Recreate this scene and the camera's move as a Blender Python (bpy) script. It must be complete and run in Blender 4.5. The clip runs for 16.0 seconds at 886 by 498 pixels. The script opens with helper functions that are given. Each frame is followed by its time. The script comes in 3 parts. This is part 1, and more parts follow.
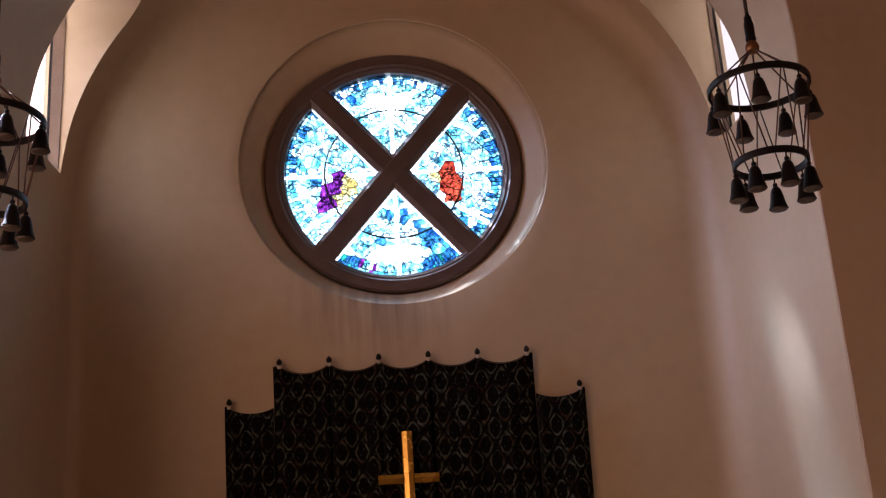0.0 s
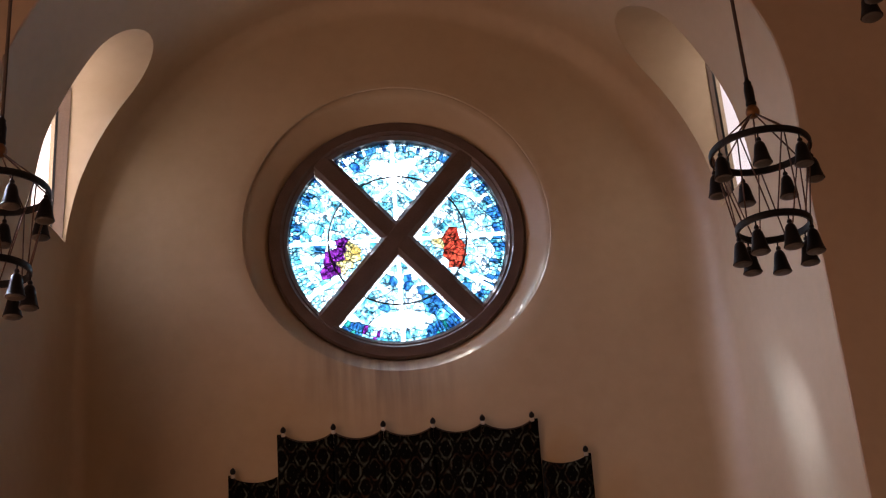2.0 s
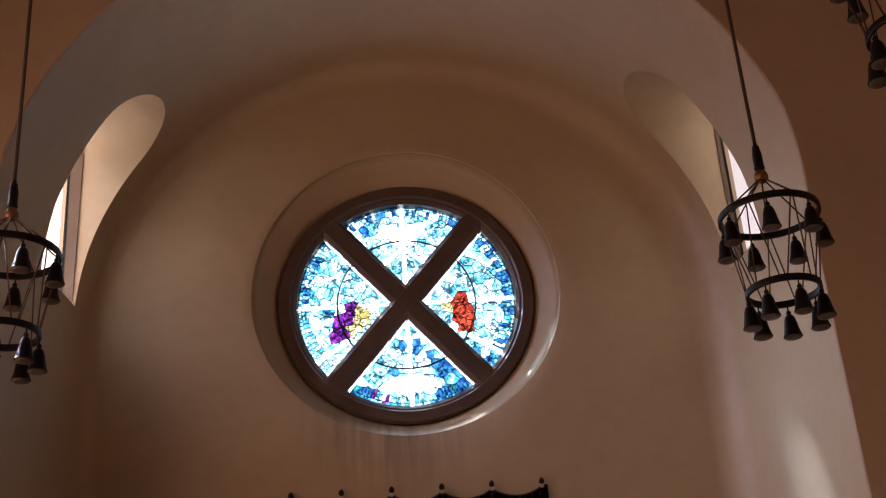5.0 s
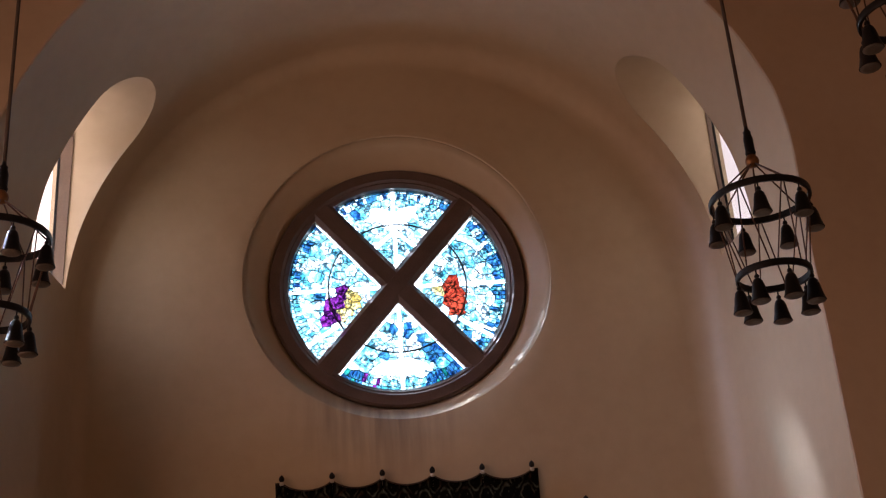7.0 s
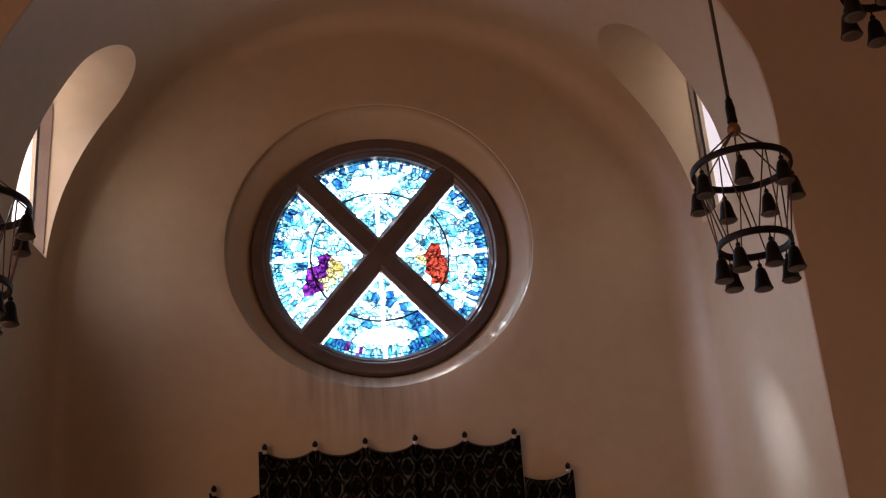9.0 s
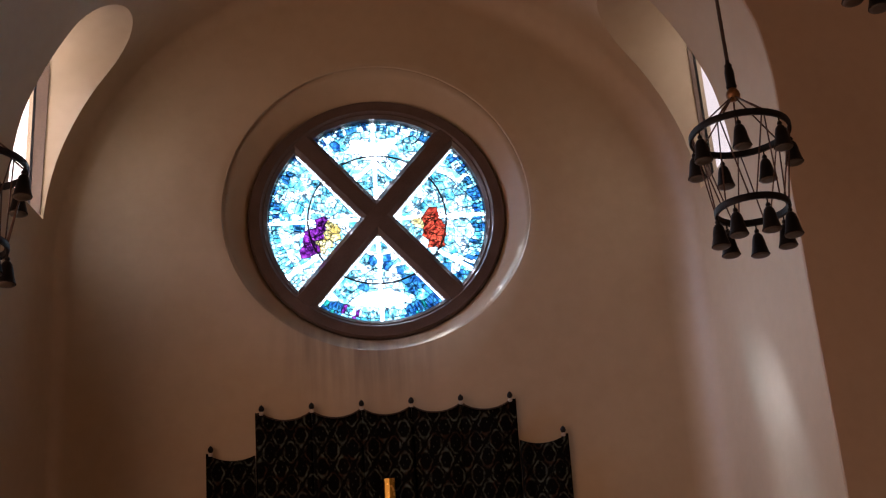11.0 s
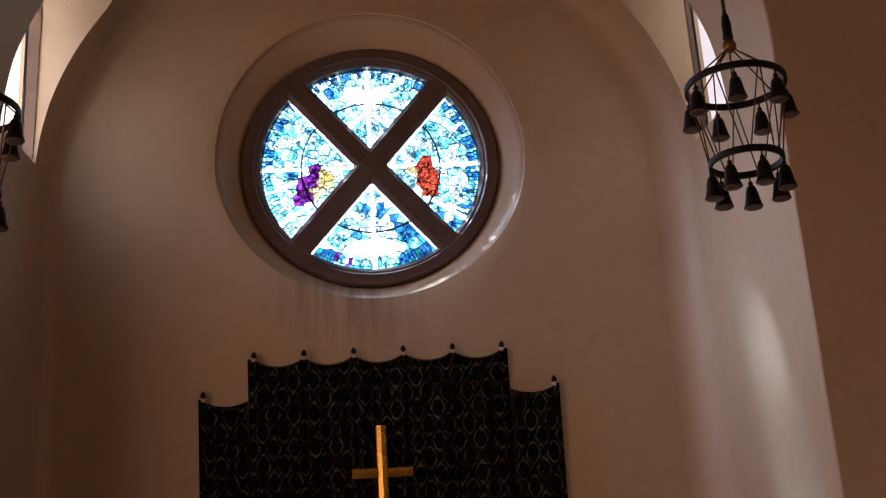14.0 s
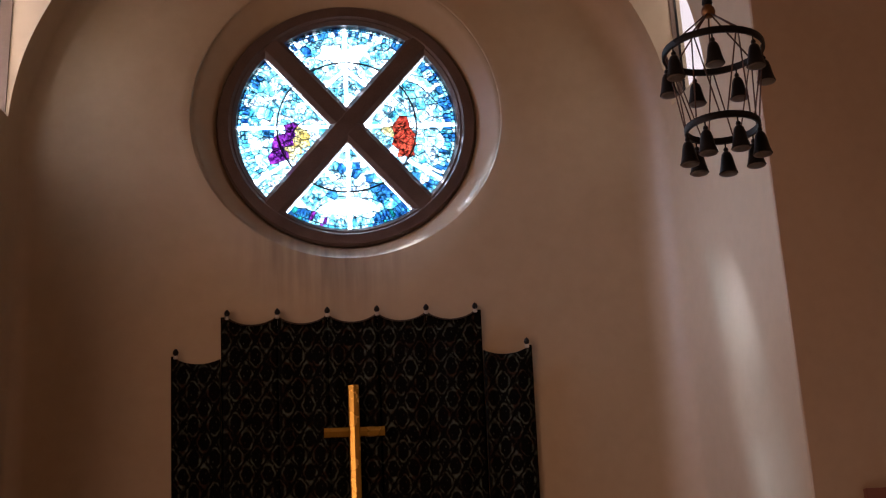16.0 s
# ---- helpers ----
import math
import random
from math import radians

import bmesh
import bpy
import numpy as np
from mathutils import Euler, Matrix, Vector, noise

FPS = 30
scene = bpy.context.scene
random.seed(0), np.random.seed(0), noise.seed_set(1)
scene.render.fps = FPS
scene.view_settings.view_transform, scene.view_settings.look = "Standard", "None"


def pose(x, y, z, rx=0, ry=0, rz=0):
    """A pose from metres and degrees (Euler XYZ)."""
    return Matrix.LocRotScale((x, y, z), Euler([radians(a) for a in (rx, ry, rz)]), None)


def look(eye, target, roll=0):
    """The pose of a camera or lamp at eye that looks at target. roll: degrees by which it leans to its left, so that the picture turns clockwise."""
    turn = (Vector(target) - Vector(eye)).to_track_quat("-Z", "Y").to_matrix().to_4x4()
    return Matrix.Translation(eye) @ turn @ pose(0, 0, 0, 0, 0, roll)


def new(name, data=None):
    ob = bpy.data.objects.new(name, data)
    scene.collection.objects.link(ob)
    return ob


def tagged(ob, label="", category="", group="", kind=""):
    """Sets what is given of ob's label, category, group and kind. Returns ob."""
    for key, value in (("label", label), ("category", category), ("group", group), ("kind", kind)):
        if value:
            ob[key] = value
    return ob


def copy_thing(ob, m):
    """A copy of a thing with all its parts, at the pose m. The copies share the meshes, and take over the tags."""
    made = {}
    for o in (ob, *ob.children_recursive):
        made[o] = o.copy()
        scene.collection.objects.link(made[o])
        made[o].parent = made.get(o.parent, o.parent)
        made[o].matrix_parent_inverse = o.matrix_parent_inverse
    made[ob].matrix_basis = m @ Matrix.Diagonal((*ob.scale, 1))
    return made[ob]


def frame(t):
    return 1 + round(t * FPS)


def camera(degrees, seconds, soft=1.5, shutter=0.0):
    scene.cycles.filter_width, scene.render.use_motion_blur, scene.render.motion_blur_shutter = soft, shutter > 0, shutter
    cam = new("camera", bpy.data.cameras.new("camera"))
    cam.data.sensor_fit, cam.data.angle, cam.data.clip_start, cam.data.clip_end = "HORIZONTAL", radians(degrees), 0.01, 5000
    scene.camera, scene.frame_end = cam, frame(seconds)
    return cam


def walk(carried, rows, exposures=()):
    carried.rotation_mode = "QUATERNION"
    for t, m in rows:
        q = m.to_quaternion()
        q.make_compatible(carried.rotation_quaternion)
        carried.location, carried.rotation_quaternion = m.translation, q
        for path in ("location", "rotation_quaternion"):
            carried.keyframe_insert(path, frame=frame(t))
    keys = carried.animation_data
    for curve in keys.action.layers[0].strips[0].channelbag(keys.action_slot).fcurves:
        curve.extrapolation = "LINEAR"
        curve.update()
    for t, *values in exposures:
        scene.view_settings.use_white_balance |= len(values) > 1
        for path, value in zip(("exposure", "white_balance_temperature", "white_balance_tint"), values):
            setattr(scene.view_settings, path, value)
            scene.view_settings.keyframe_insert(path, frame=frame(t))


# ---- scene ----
# The camera stands still in the nave and turns by hand.
FOV = 39.0
EYE = 1.6
cam = camera(FOV, 16.0, soft=1.2)
ROWS = [
    (0.0, -2.897, 19.107, -3.855), (0.5, -3.110, 19.951, -3.782), (1.0, -3.162, 20.746, -4.013), (1.5, -3.006, 21.273, -4.124),
    (2.0, -2.947, 22.126, -4.332), (2.5, -2.851, 22.813, -4.293), (3.0, -2.703, 23.590, -4.308), (3.5, -2.761, 24.091, -3.978),
    (4.0, -2.740, 24.749, -4.091), (6.5, -2.830, 25.169, -4.320), (7.0, -3.112, 24.312, -4.196), (7.5, -3.262, 23.787, -4.398),
    (8.0, -3.525, 23.447, -4.661), (8.5, -3.743, 23.141, -4.605), (9.0, -3.873, 22.821, -4.598), (11.5, -3.890, 20.781, -4.086),
    (12.0, -3.995, 20.473, -4.053), (12.5, -4.104, 20.129, -3.853), (13.0, -3.992, 19.741, -3.641), (13.5, -3.987, 19.267, -3.614),
    (14.0, -4.033, 18.794, -3.623), (14.5, -4.191, 18.551, -3.586), (15.0, -4.478, 17.988, -3.284), (15.5, -4.743, 17.508, -2.981),
    (16.0, -5.131, 16.950, -3.024),
]
walk(cam, [(t, pose(0, 0, EYE, 90 + p, 0, y) @ pose(0, 0, 0, 0, 0, r)) for t, y, p, r in ROWS], [(0.0, 0.33, 6050, 24), (1.0, 0.26, 6150, 24), (2.0, 0.12, 6350, 22), (3.5, 0.05, 6450, 22), (7.5, 0.05, 6270, 22), (12.0, 0.06, 6120, 21), (16.0, 0.12, 6080, 21)])

# ---- plan, in metres ----
CX = 0.16                 # axis of the chancel
Y_END = 12.35             # inner face of the end wall
Y_ARCH = 9.80             # nave face of the chancel arch wall
Z_SPRING = 4.8 + EYE      # springing of the barrel vault
R_END, TAPER = 3.35, 0.13
NICHE_Y, NICHE_HALF = 11.38, 0.46
NICHE_SILL, NICHE_HEAD = 5.13 + EYE, 6.78 + EYE
GLASS_X = 3.53            # side glass, from the axis
ROSE_Z = 5.314 + EYE      # centre of the round window
NAVE_HALF, NAVE_BACK, NAVE_TOP = 6.4, -9.0, 12.0


def vault_radius(y):
    return R_END + TAPER * (Y_END - y)


def vault_half(y, a):
    """Half the span at y, at the angle a above the springing (0: the walls below), which draw in a little towards the nave."""
    return vault_radius(y) - 0.12 * max(0.0, 1 - a / 0.3) * (Y_END - y) / (Y_END - Y_ARCH)


# ---- light ----
world = bpy.data.worlds.new("World")
scene.world = world
world.use_nodes = True
wn = world.node_tree.nodes
sky = wn.new("ShaderNodeTexSky")
sky.sky_type, sky.sun_disc = "NISHITA", False
sky.sun_elevation, sky.sun_rotation = radians(36), radians(-59)
wn["Background"].inputs[1].default_value = 0.05
world.node_tree.links.new(sky.outputs[0], wn["Background"].inputs[0])


def area_lamp(name, m, sx, sy, watts, colour):
    d = bpy.data.lights.new(name, "AREA")
    d.shape, d.size, d.size_y, d.energy, d.color = "RECTANGLE", sx, sy, watts, colour
    ob = new(name, d)
    ob.matrix_world = m
    return tagged(ob, "area lamp in a side window or added on a nave wall", "daylight", kind="structure")


def glow_backdrop(name, m, sx, sy, strength, colour):
    """A bright plain sheet of sky outside a window."""
    mat = bpy.data.materials.new(name)
    mat.use_nodes = True
    n = mat.node_tree.nodes
    n.remove(n["Principled BSDF"])
    e = n.new("ShaderNodeEmission")
    e.inputs[0].default_value, e.inputs[1].default_value = (*colour, 1), strength
    clear, both = n.new("ShaderNodeBsdfTransparent"), n.new("ShaderNodeAddShader")
    mat.node_tree.links.new(e.outputs[0], both.inputs[0])
    mat.node_tree.links.new(clear.outputs[0], both.inputs[1])
    mat.node_tree.links.new(both.outputs[0], n["Material Output"].inputs[0])
    me = bpy.data.meshes.new(name)
    me.from_pydata([(-sx / 2, -sy / 2, 0), (sx / 2, -sy / 2, 0), (sx / 2, sy / 2, 0), (-sx / 2, sy / 2, 0)], [], [(0, 1, 2, 3)])
    me.materials.append(mat)
    ob = new(name, me)
    ob.matrix_world = m
    return tagged(ob, "bright sky outside a church window", "sky", kind="structure")


ROSE_SKY, WEST_SKY, EAST_SKY = 22.0, 2.2, 0.9
glow_backdrop("backdrop_rose", look((CX, 13.15, ROSE_Z + 0.15), (CX, 0, ROSE_Z + 0.15)), 3.6, 3.6, ROSE_SKY, (0.74, 0.91, 1.0))
glow_backdrop("backdrop_west", look((CX - 3.95, 13.7, 7.8), (CX, 13.7, 7.8)), 4.0, 3.2, WEST_SKY, (1.0, 0.86, 0.76))
glow_backdrop("backdrop_east", look((CX + 3.95, 13.7, 7.8), (CX, 13.7, 7.8)), 4.0, 3.2, EAST_SKY, (1.0, 0.88, 0.8))
beam = area_lamp("daylight_west", look((CX - 3.75, NICHE_Y, 7.7), (3.8, 10.6, 4.2)), 0.8, 1.7, 30, (0.68, 0.78, 1.0))
beam.data.spread = radians(55)
area_lamp("daylight_niche_west", look((CX - GLASS_X - 0.6, NICHE_Y, 7.75), (CX, NICHE_Y, 7.75)), 0.6, 1.9, 14, (1.0, 0.82, 0.8))
# Unseen warm fill lamps, added against nave walls that have no windows.
area_lamp("fill_nave_west", look((-NAVE_HALF + 0.05, 4.3, 3.7), (0, 4.3, 3.7)), 6.0, 3.6, 300, (1.0, 0.58, 0.36))
area_lamp("fill_nave_south", look((0.9, NAVE_BACK + 0.05, 3.2), (0.9, 10, 3.2)), 4.0, 4.0, 45, (1.0, 0.54, 0.25))
SUN_WAY = Vector((3.53, -1.88, -3.55))
sun = new("sun", bpy.data.lights.new("sun", "SUN"))
sun.data.energy, sun.data.angle, sun.data.color = 52.0, radians(6.0), (0.8, 0.88, 1.0)
sun.matrix_world = look((0, 0, 20), Vector((0, 0, 20)) + SUN_WAY)
scene.view_settings.exposure = 0.0

# ---- materials ----


def material(name):
    m = bpy.data.materials.new(name)
    m.use_nodes = True
    return m, m.node_tree.nodes, m.node_tree.links, m.node_tree.nodes["Principled BSDF"]


def surface(name, a, b, rough, scale=3.0, fine=40.0, bump=0.15, metal=0.0, rough_var=0.1, coat=0.0):
    """Two colours mixed by coarse stains and fine grain, with relief."""
    m, n, l, p = material(name)
    co = n.new("ShaderNodeTexCoord")
    big, small = n.new("ShaderNodeTexNoise"), n.new("ShaderNodeTexNoise")
    big.inputs["Scale"].default_value, big.inputs["Detail"].default_value = scale, 5
    small.inputs["Scale"].default_value, small.inputs["Detail"].default_value = fine, 3
    for t in (big, small):
        l.new(co.outputs["Object"], t.inputs["Vector"])
    mix = n.new("ShaderNodeMix")
    mix.data_type = "FLOAT"
    mix.inputs[0].default_value = 0.35
    l.new(big.outputs[0], mix.inputs[2])
    l.new(small.outputs[0], mix.inputs[3])
    ramp = n.new("ShaderNodeValToRGB")
    ramp.color_ramp.elements[0].position, ramp.color_ramp.elements[1].position = 0.35, 0.65
    ramp.color_ramp.elements[0].color, ramp.color_ramp.elements[1].color = (*a, 1), (*b, 1)
    l.new(mix.outputs[0], ramp.inputs[0])
    l.new(ramp.outputs[0], p.inputs["Base Color"])
    mr = n.new("ShaderNodeMapRange")
    mr.inputs[3].default_value, mr.inputs[4].default_value = rough - rough_var, rough + rough_var
    l.new(big.outputs[0], mr.inputs[0])
    l.new(mr.outputs[0], p.inputs["Roughness"])
    p.inputs["Metallic"].default_value = metal
    p.inputs["Coat Weight"].default_value = coat
    bp = n.new("ShaderNodeBump")
    bp.inputs["Strength"].default_value, bp.inputs["Distance"].default_value = bump, 0.02
    l.new(mix.outputs[0], bp.inputs["Height"])
    l.new(bp.outputs[0], p.inputs["Normal"])
    return m


PLASTER = surface("plaster", (0.435, 0.34, 0.226), (0.485, 0.386, 0.262), 0.52, 0.9, 7.0, 0.12, 0, 0.06)
END_PLASTER = surface("end_plaster", (0.435, 0.34, 0.226), (0.485, 0.386, 0.262), 0.46, 0.9, 7.0, 0.12, 0, 0.06)


def add_streaks(m):
    """Grey rain streaks that run down the wall from the foot of the round window."""
    n, l = m.node_tree.nodes, m.node_tree.links
    p = n["Principled BSDF"]
    base = p.inputs["Base Color"].links[0].from_socket
    co = n.new("ShaderNodeTexCoord")
    place = n.new("ShaderNodeMapping")
    place.inputs["Scale"].default_value = (7.0, 1.0, 0.5)
    l.new(co.outputs["Object"], place.inputs[0])
    run = n.new("ShaderNodeTexNoise")
    run.inputs["Scale"].default_value, run.inputs["Detail"].default_value = 1.6, 6
    l.new(place.outputs[0], run.inputs["Vector"])
    spot = n.new("ShaderNodeMapping")
    spot.vector_type = "TEXTURE"
    spot.inputs["Location"].default_value = (CX - 0.25, Y_END, ROSE_Z - 1.55)
    spot.inputs["Scale"].default_value = (1.0, 1.0, 0.75)
    l.new(co.outputs["Object"], spot.inputs[0])
    ball = n.new("ShaderNodeTexGradient")
    ball.gradient_type = "SPHERICAL"
    l.new(spot.outputs[0], ball.inputs[0])
    ramp = n.new("ShaderNodeValToRGB")
    ramp.color_ramp.elements[0].position, ramp.color_ramp.elements[1].position = 0.36, 0.74
    l.new(run.outputs[0], ramp.inputs[0])
    amount = n.new("ShaderNodeMath")
    amount.operation = "MULTIPLY"
    l.new(ball.outputs[1], amount.inputs[0])
    l.new(ramp.outputs[0], amount.inputs[1])
    mix = n.new("ShaderNodeMix")
    mix.data_type = "RGBA"
    mix.inputs[7].default_value = (0.12, 0.09, 0.08, 1)
    l.new(amount.outputs[0], mix.inputs[0])
    l.new(base, mix.inputs[6])
    l.new(mix.outputs[2], p.inputs["Base Color"])


add_streaks(END_PLASTER)
NAVE_PLASTER = surface("nave_plaster", (0.44, 0.345, 0.25), (0.49, 0.39, 0.29), 0.6, 0.8, 9.0, 0.12)
WOOD = surface("dark_wood", (0.08, 0.054, 0.046), (0.125, 0.085, 0.073), 0.36, 4.0, 60.0, 0.2)
RED_WOOD = surface("red_wood", (0.14, 0.05, 0.035), (0.2, 0.075, 0.05), 0.4, 4.0, 60.0, 0.2)
IRON = surface("black_iron", (0.004, 0.004, 0.005), (0.010, 0.009, 0.010), 0.5, 8.0, 90.0, 0.3, 0.0)
IRON.node_tree.nodes["Principled BSDF"].inputs["Specular IOR Level"].default_value = 0.2
BRONZE = surface("aged_bronze", (0.16, 0.075, 0.03), (0.26, 0.13, 0.055), 0.4, 8.0, 70.0, 0.2, 0.8)
ROD = surface("rod_bronze", (0.06, 0.03, 0.02), (0.1, 0.05, 0.03), 0.45, 8.0, 70.0, 0.1, 0.5)
GOLD = surface("gold_leaf", (0.46, 0.265, 0.032), (0.6, 0.36, 0.055), 0.26, 5.0, 60.0, 0.12, 0.6)
FROST = surface("frosted_glass", (0.44, 0.4, 0.34), (0.54, 0.5, 0.43), 0.5, 5.0, 40.0, 0.05)
SHADE_GLASS = surface("shade_glass", (0.06, 0.05, 0.042), (0.1, 0.085, 0.07), 0.5, 5.0, 40.0, 0.05)
STONE = surface("stone_floor", (0.2, 0.15, 0.11), (0.28, 0.21, 0.15), 0.5, 1.5, 25.0, 0.15)
LINING = surface("lining_brown", (0.085, 0.05, 0.03), (0.13, 0.08, 0.048), 0.5, 3.0, 50.0, 0.15)
LEAD = surface("lead", (0.02, 0.02, 0.022), (0.045, 0.045, 0.05), 0.5, 9.0, 60.0, 0.2, 0.6)
CORD = surface("cord", (0.03, 0.018, 0.012), (0.055, 0.032, 0.02), 0.7, 30.0, 120.0, 0.3)


RAY_WHITE = 0.8


def stained(name, a, b, scale=9.0, dark=0.25, lines=True, rays=True):
    """Coloured glass that lets light through: streaks of two tints, painted specks and a slight gloss."""
    m, n, l, p = material(name)
    n.remove(p)
    # light crosses the front and the back of each piece
    a, b, dark = [c ** 0.5 for c in a], [c ** 0.5 for c in b], dark ** 0.5
    co = n.new("ShaderNodeTexCoord")
    noise_a, specks = n.new("ShaderNodeTexNoise"), n.new("ShaderNodeTexNoise")
    noise_a.inputs["Scale"].default_value, noise_a.inputs["Detail"].default_value = scale, 3
    specks.inputs["Scale"].default_value, specks.inputs["Detail"].default_value = 34.0, 4
    l.new(co.outputs["Object"], noise_a.inputs["Vector"])
    l.new(co.outputs["Object"], specks.inputs["Vector"])
    info = n.new("ShaderNodeObjectInfo")
    add = n.new("ShaderNodeMath")
    add.operation = "MULTIPLY_ADD"
    add.inputs[1].default_value, add.inputs[2].default_value = 0.1, -0.05
    l.new(info.outputs["Random"], add.inputs[0])
    s = n.new("ShaderNodeMath")
    l.new(add.outputs[0], s.inputs[0])
    l.new(noise_a.outputs[0], s.inputs[1])
    ramp = n.new("ShaderNodeValToRGB")
    ramp.color_ramp.elements[0].position, ramp.color_ramp.elements[1].position = 0.36, 0.62
    ramp.color_ramp.elements[0].color, ramp.color_ramp.elements[1].color = (*a, 1), (*b, 1)
    l.new(s.outputs[0], ramp.inputs[0])
    cut = n.new("ShaderNodeValToRGB")
    cut.color_ramp.elements[0].position, cut.color_ramp.elements[1].position = 0.33, 0.42
    cut.color_ramp.elements[0].color, cut.color_ramp.elements[1].color = (dark, dark, dark, 1), (1, 1, 1, 1)
    l.new(specks.outputs[0], cut.inputs[0])
    mul = n.new("ShaderNodeMix")
    mul.data_type, mul.blend_type = "RGBA", "MULTIPLY"
    mul.inputs[0].default_value = 1.0
    l.new(ramp.outputs[0], mul.inputs[6])
    l.new(cut.outputs[0], mul.inputs[7])
    # fine painted lines, wavering and broken
    waver, bent = n.new("ShaderNodeTexNoise"), n.new("ShaderNodeVectorMath")
    waver.inputs["Scale"].default_value, waver.inputs["Detail"].default_value = 26.0, 2
    l.new(co.outputs["Object"], waver.inputs["Vector"])
    bent.operation = "MULTIPLY_ADD"
    bent.inputs[1].default_value = (0.075, 0.0, 0.075)
    l.new(waver.outputs[1], bent.inputs[0])
    l.new(co.outputs["Object"], bent.inputs[2])
    flat = n.new("ShaderNodeMapping")
    flat.inputs["Scale"].default_value = (1.0, 0.0, 0.8)
    l.new(bent.outputs[0], flat.inputs[0])
    cells = n.new("ShaderNodeTexVoronoi")
    cells.feature = "DISTANCE_TO_EDGE"
    cells.inputs["Scale"].default_value = 25.0
    l.new(flat.outputs[0], cells.inputs["Vector"])
    gaps, thick = n.new("ShaderNodeTexNoise"), n.new("ShaderNodeMapRange")
    gaps.inputs["Scale"].default_value, gaps.inputs["Detail"].default_value = 7.0, 2
    l.new(co.outputs["Object"], gaps.inputs["Vector"])
    thick.inputs[1].default_value, thick.inputs[2].default_value = 0.42, 0.68
    thick.inputs[3].default_value, thick.inputs[4].default_value = 0.0, 0.11
    l.new(gaps.outputs[0], thick.inputs[0])
    away = n.new("ShaderNodeMath")
    away.operation = "SUBTRACT"
    l.new(cells.outputs["Distance"], away.inputs[0])
    l.new(thick.outputs[0], away.inputs[1])
    line = n.new("ShaderNodeValToRGB")
    line.color_ramp.elements[0].position, line.color_ramp.elements[1].position = 0.0, 0.045
    line.color_ramp.elements[0].color, line.color_ramp.elements[1].color = (dark * 0.8, dark * 0.95, dark * 1.05, 1), (1, 1, 1, 1)
    l.new(away.outputs[0], line.inputs[0])
    lined = n.new("ShaderNodeMix")
    lined.data_type, lined.blend_type = "RGBA", "MULTIPLY"
    lined.inputs[0].default_value = 1.0 if lines else 0.0
    l.new(mul.outputs[2], lined.inputs[6])
    l.new(line.outputs[0], lined.inputs[7])
    # white rays, a pale disc of light and its beams, painted across the pieces
    if lines and rays:
        sep = n.new("ShaderNodeSeparateXYZ")
        l.new(co.outputs["Object"], sep.inputs[0])

        def calc(op, a, b=None):
            k = n.new("ShaderNodeMath")
            k.operation = op
            for i, v in enumerate((a, b)):
                if isinstance(v, (int, float)):
                    k.inputs[i].default_value = v
                elif v is not None:
                    l.new(v, k.inputs[i])
            return k.outputs[0]

        x, z = sep.outputs[0], sep.outputs[2]
        ax = calc("ABSOLUTE", x)
        beams = [ax, calc("ABSOLUTE", z), calc("MULTIPLY", calc("ADD", calc("ABSOLUTE", calc("ADD", z, calc("MULTIPLY", ax, 0.63))), calc("MAXIMUM", calc("SUBTRACT", 0.66, ax), 0.0)), 0.85),
                calc("MULTIPLY", calc("ADD", calc("ABSOLUTE", calc("ADD", calc("SUBTRACT", z, 0.68), calc("MULTIPLY", ax, 0.9))), calc("MAXIMUM", calc("SUBTRACT", ax, 0.3), 0.0)), 0.75)]
        near = beams[0]
        for other in beams[1:]:
            near = calc("MINIMUM", near, other)
        ray = calc("MULTIPLY", calc("SUBTRACT", 0.024, near), 90.0)
        disc = calc("SUBTRACT", 1.0, calc("ADD", calc("POWER", calc("MULTIPLY", ax, 3.7), 2.0), calc("POWER", calc("MULTIPLY", calc("SUBTRACT", calc("SUBTRACT", z, 0.8), calc("MULTIPLY", ax, 0.55)), 9.0), 2.0)))
        pool = calc("SUBTRACT", 1.0, calc("ADD", calc("POWER", calc("MULTIPLY", ax, 3.4), 2.0), calc("POWER", calc("MULTIPLY", calc("ADD", z, 0.93), 11.0), 2.0)))
        white = calc("MAXIMUM", ray, calc("MULTIPLY", calc("MAXIMUM", disc, pool), 6.0))
        white.node.use_clamp = True
        bleach = n.new("ShaderNodeMix")
        bleach.data_type = "RGBA"
        bleach.inputs[7].default_value = (1, 1, 1, 1)
        l.new(calc("MULTIPLY", white, RAY_WHITE), bleach.inputs[0])
        l.new(lined.outputs[2], bleach.inputs[6])
        lined = bleach
    clear, gloss, shader = n.new("ShaderNodeBsdfTransparent"), n.new("ShaderNodeBsdfGlossy"), n.new("ShaderNodeMixShader")
    gloss.inputs["Roughness"].default_value = 0.15
    l.new(lined.outputs[2], clear.inputs[0])
    shader.inputs[0].default_value = 0.04
    l.new(clear.outputs[0], shader.inputs[1])
    l.new(gloss.outputs[0], shader.inputs[2])
    l.new(shader.outputs[0], n["Material Output"].inputs[0])
    return m


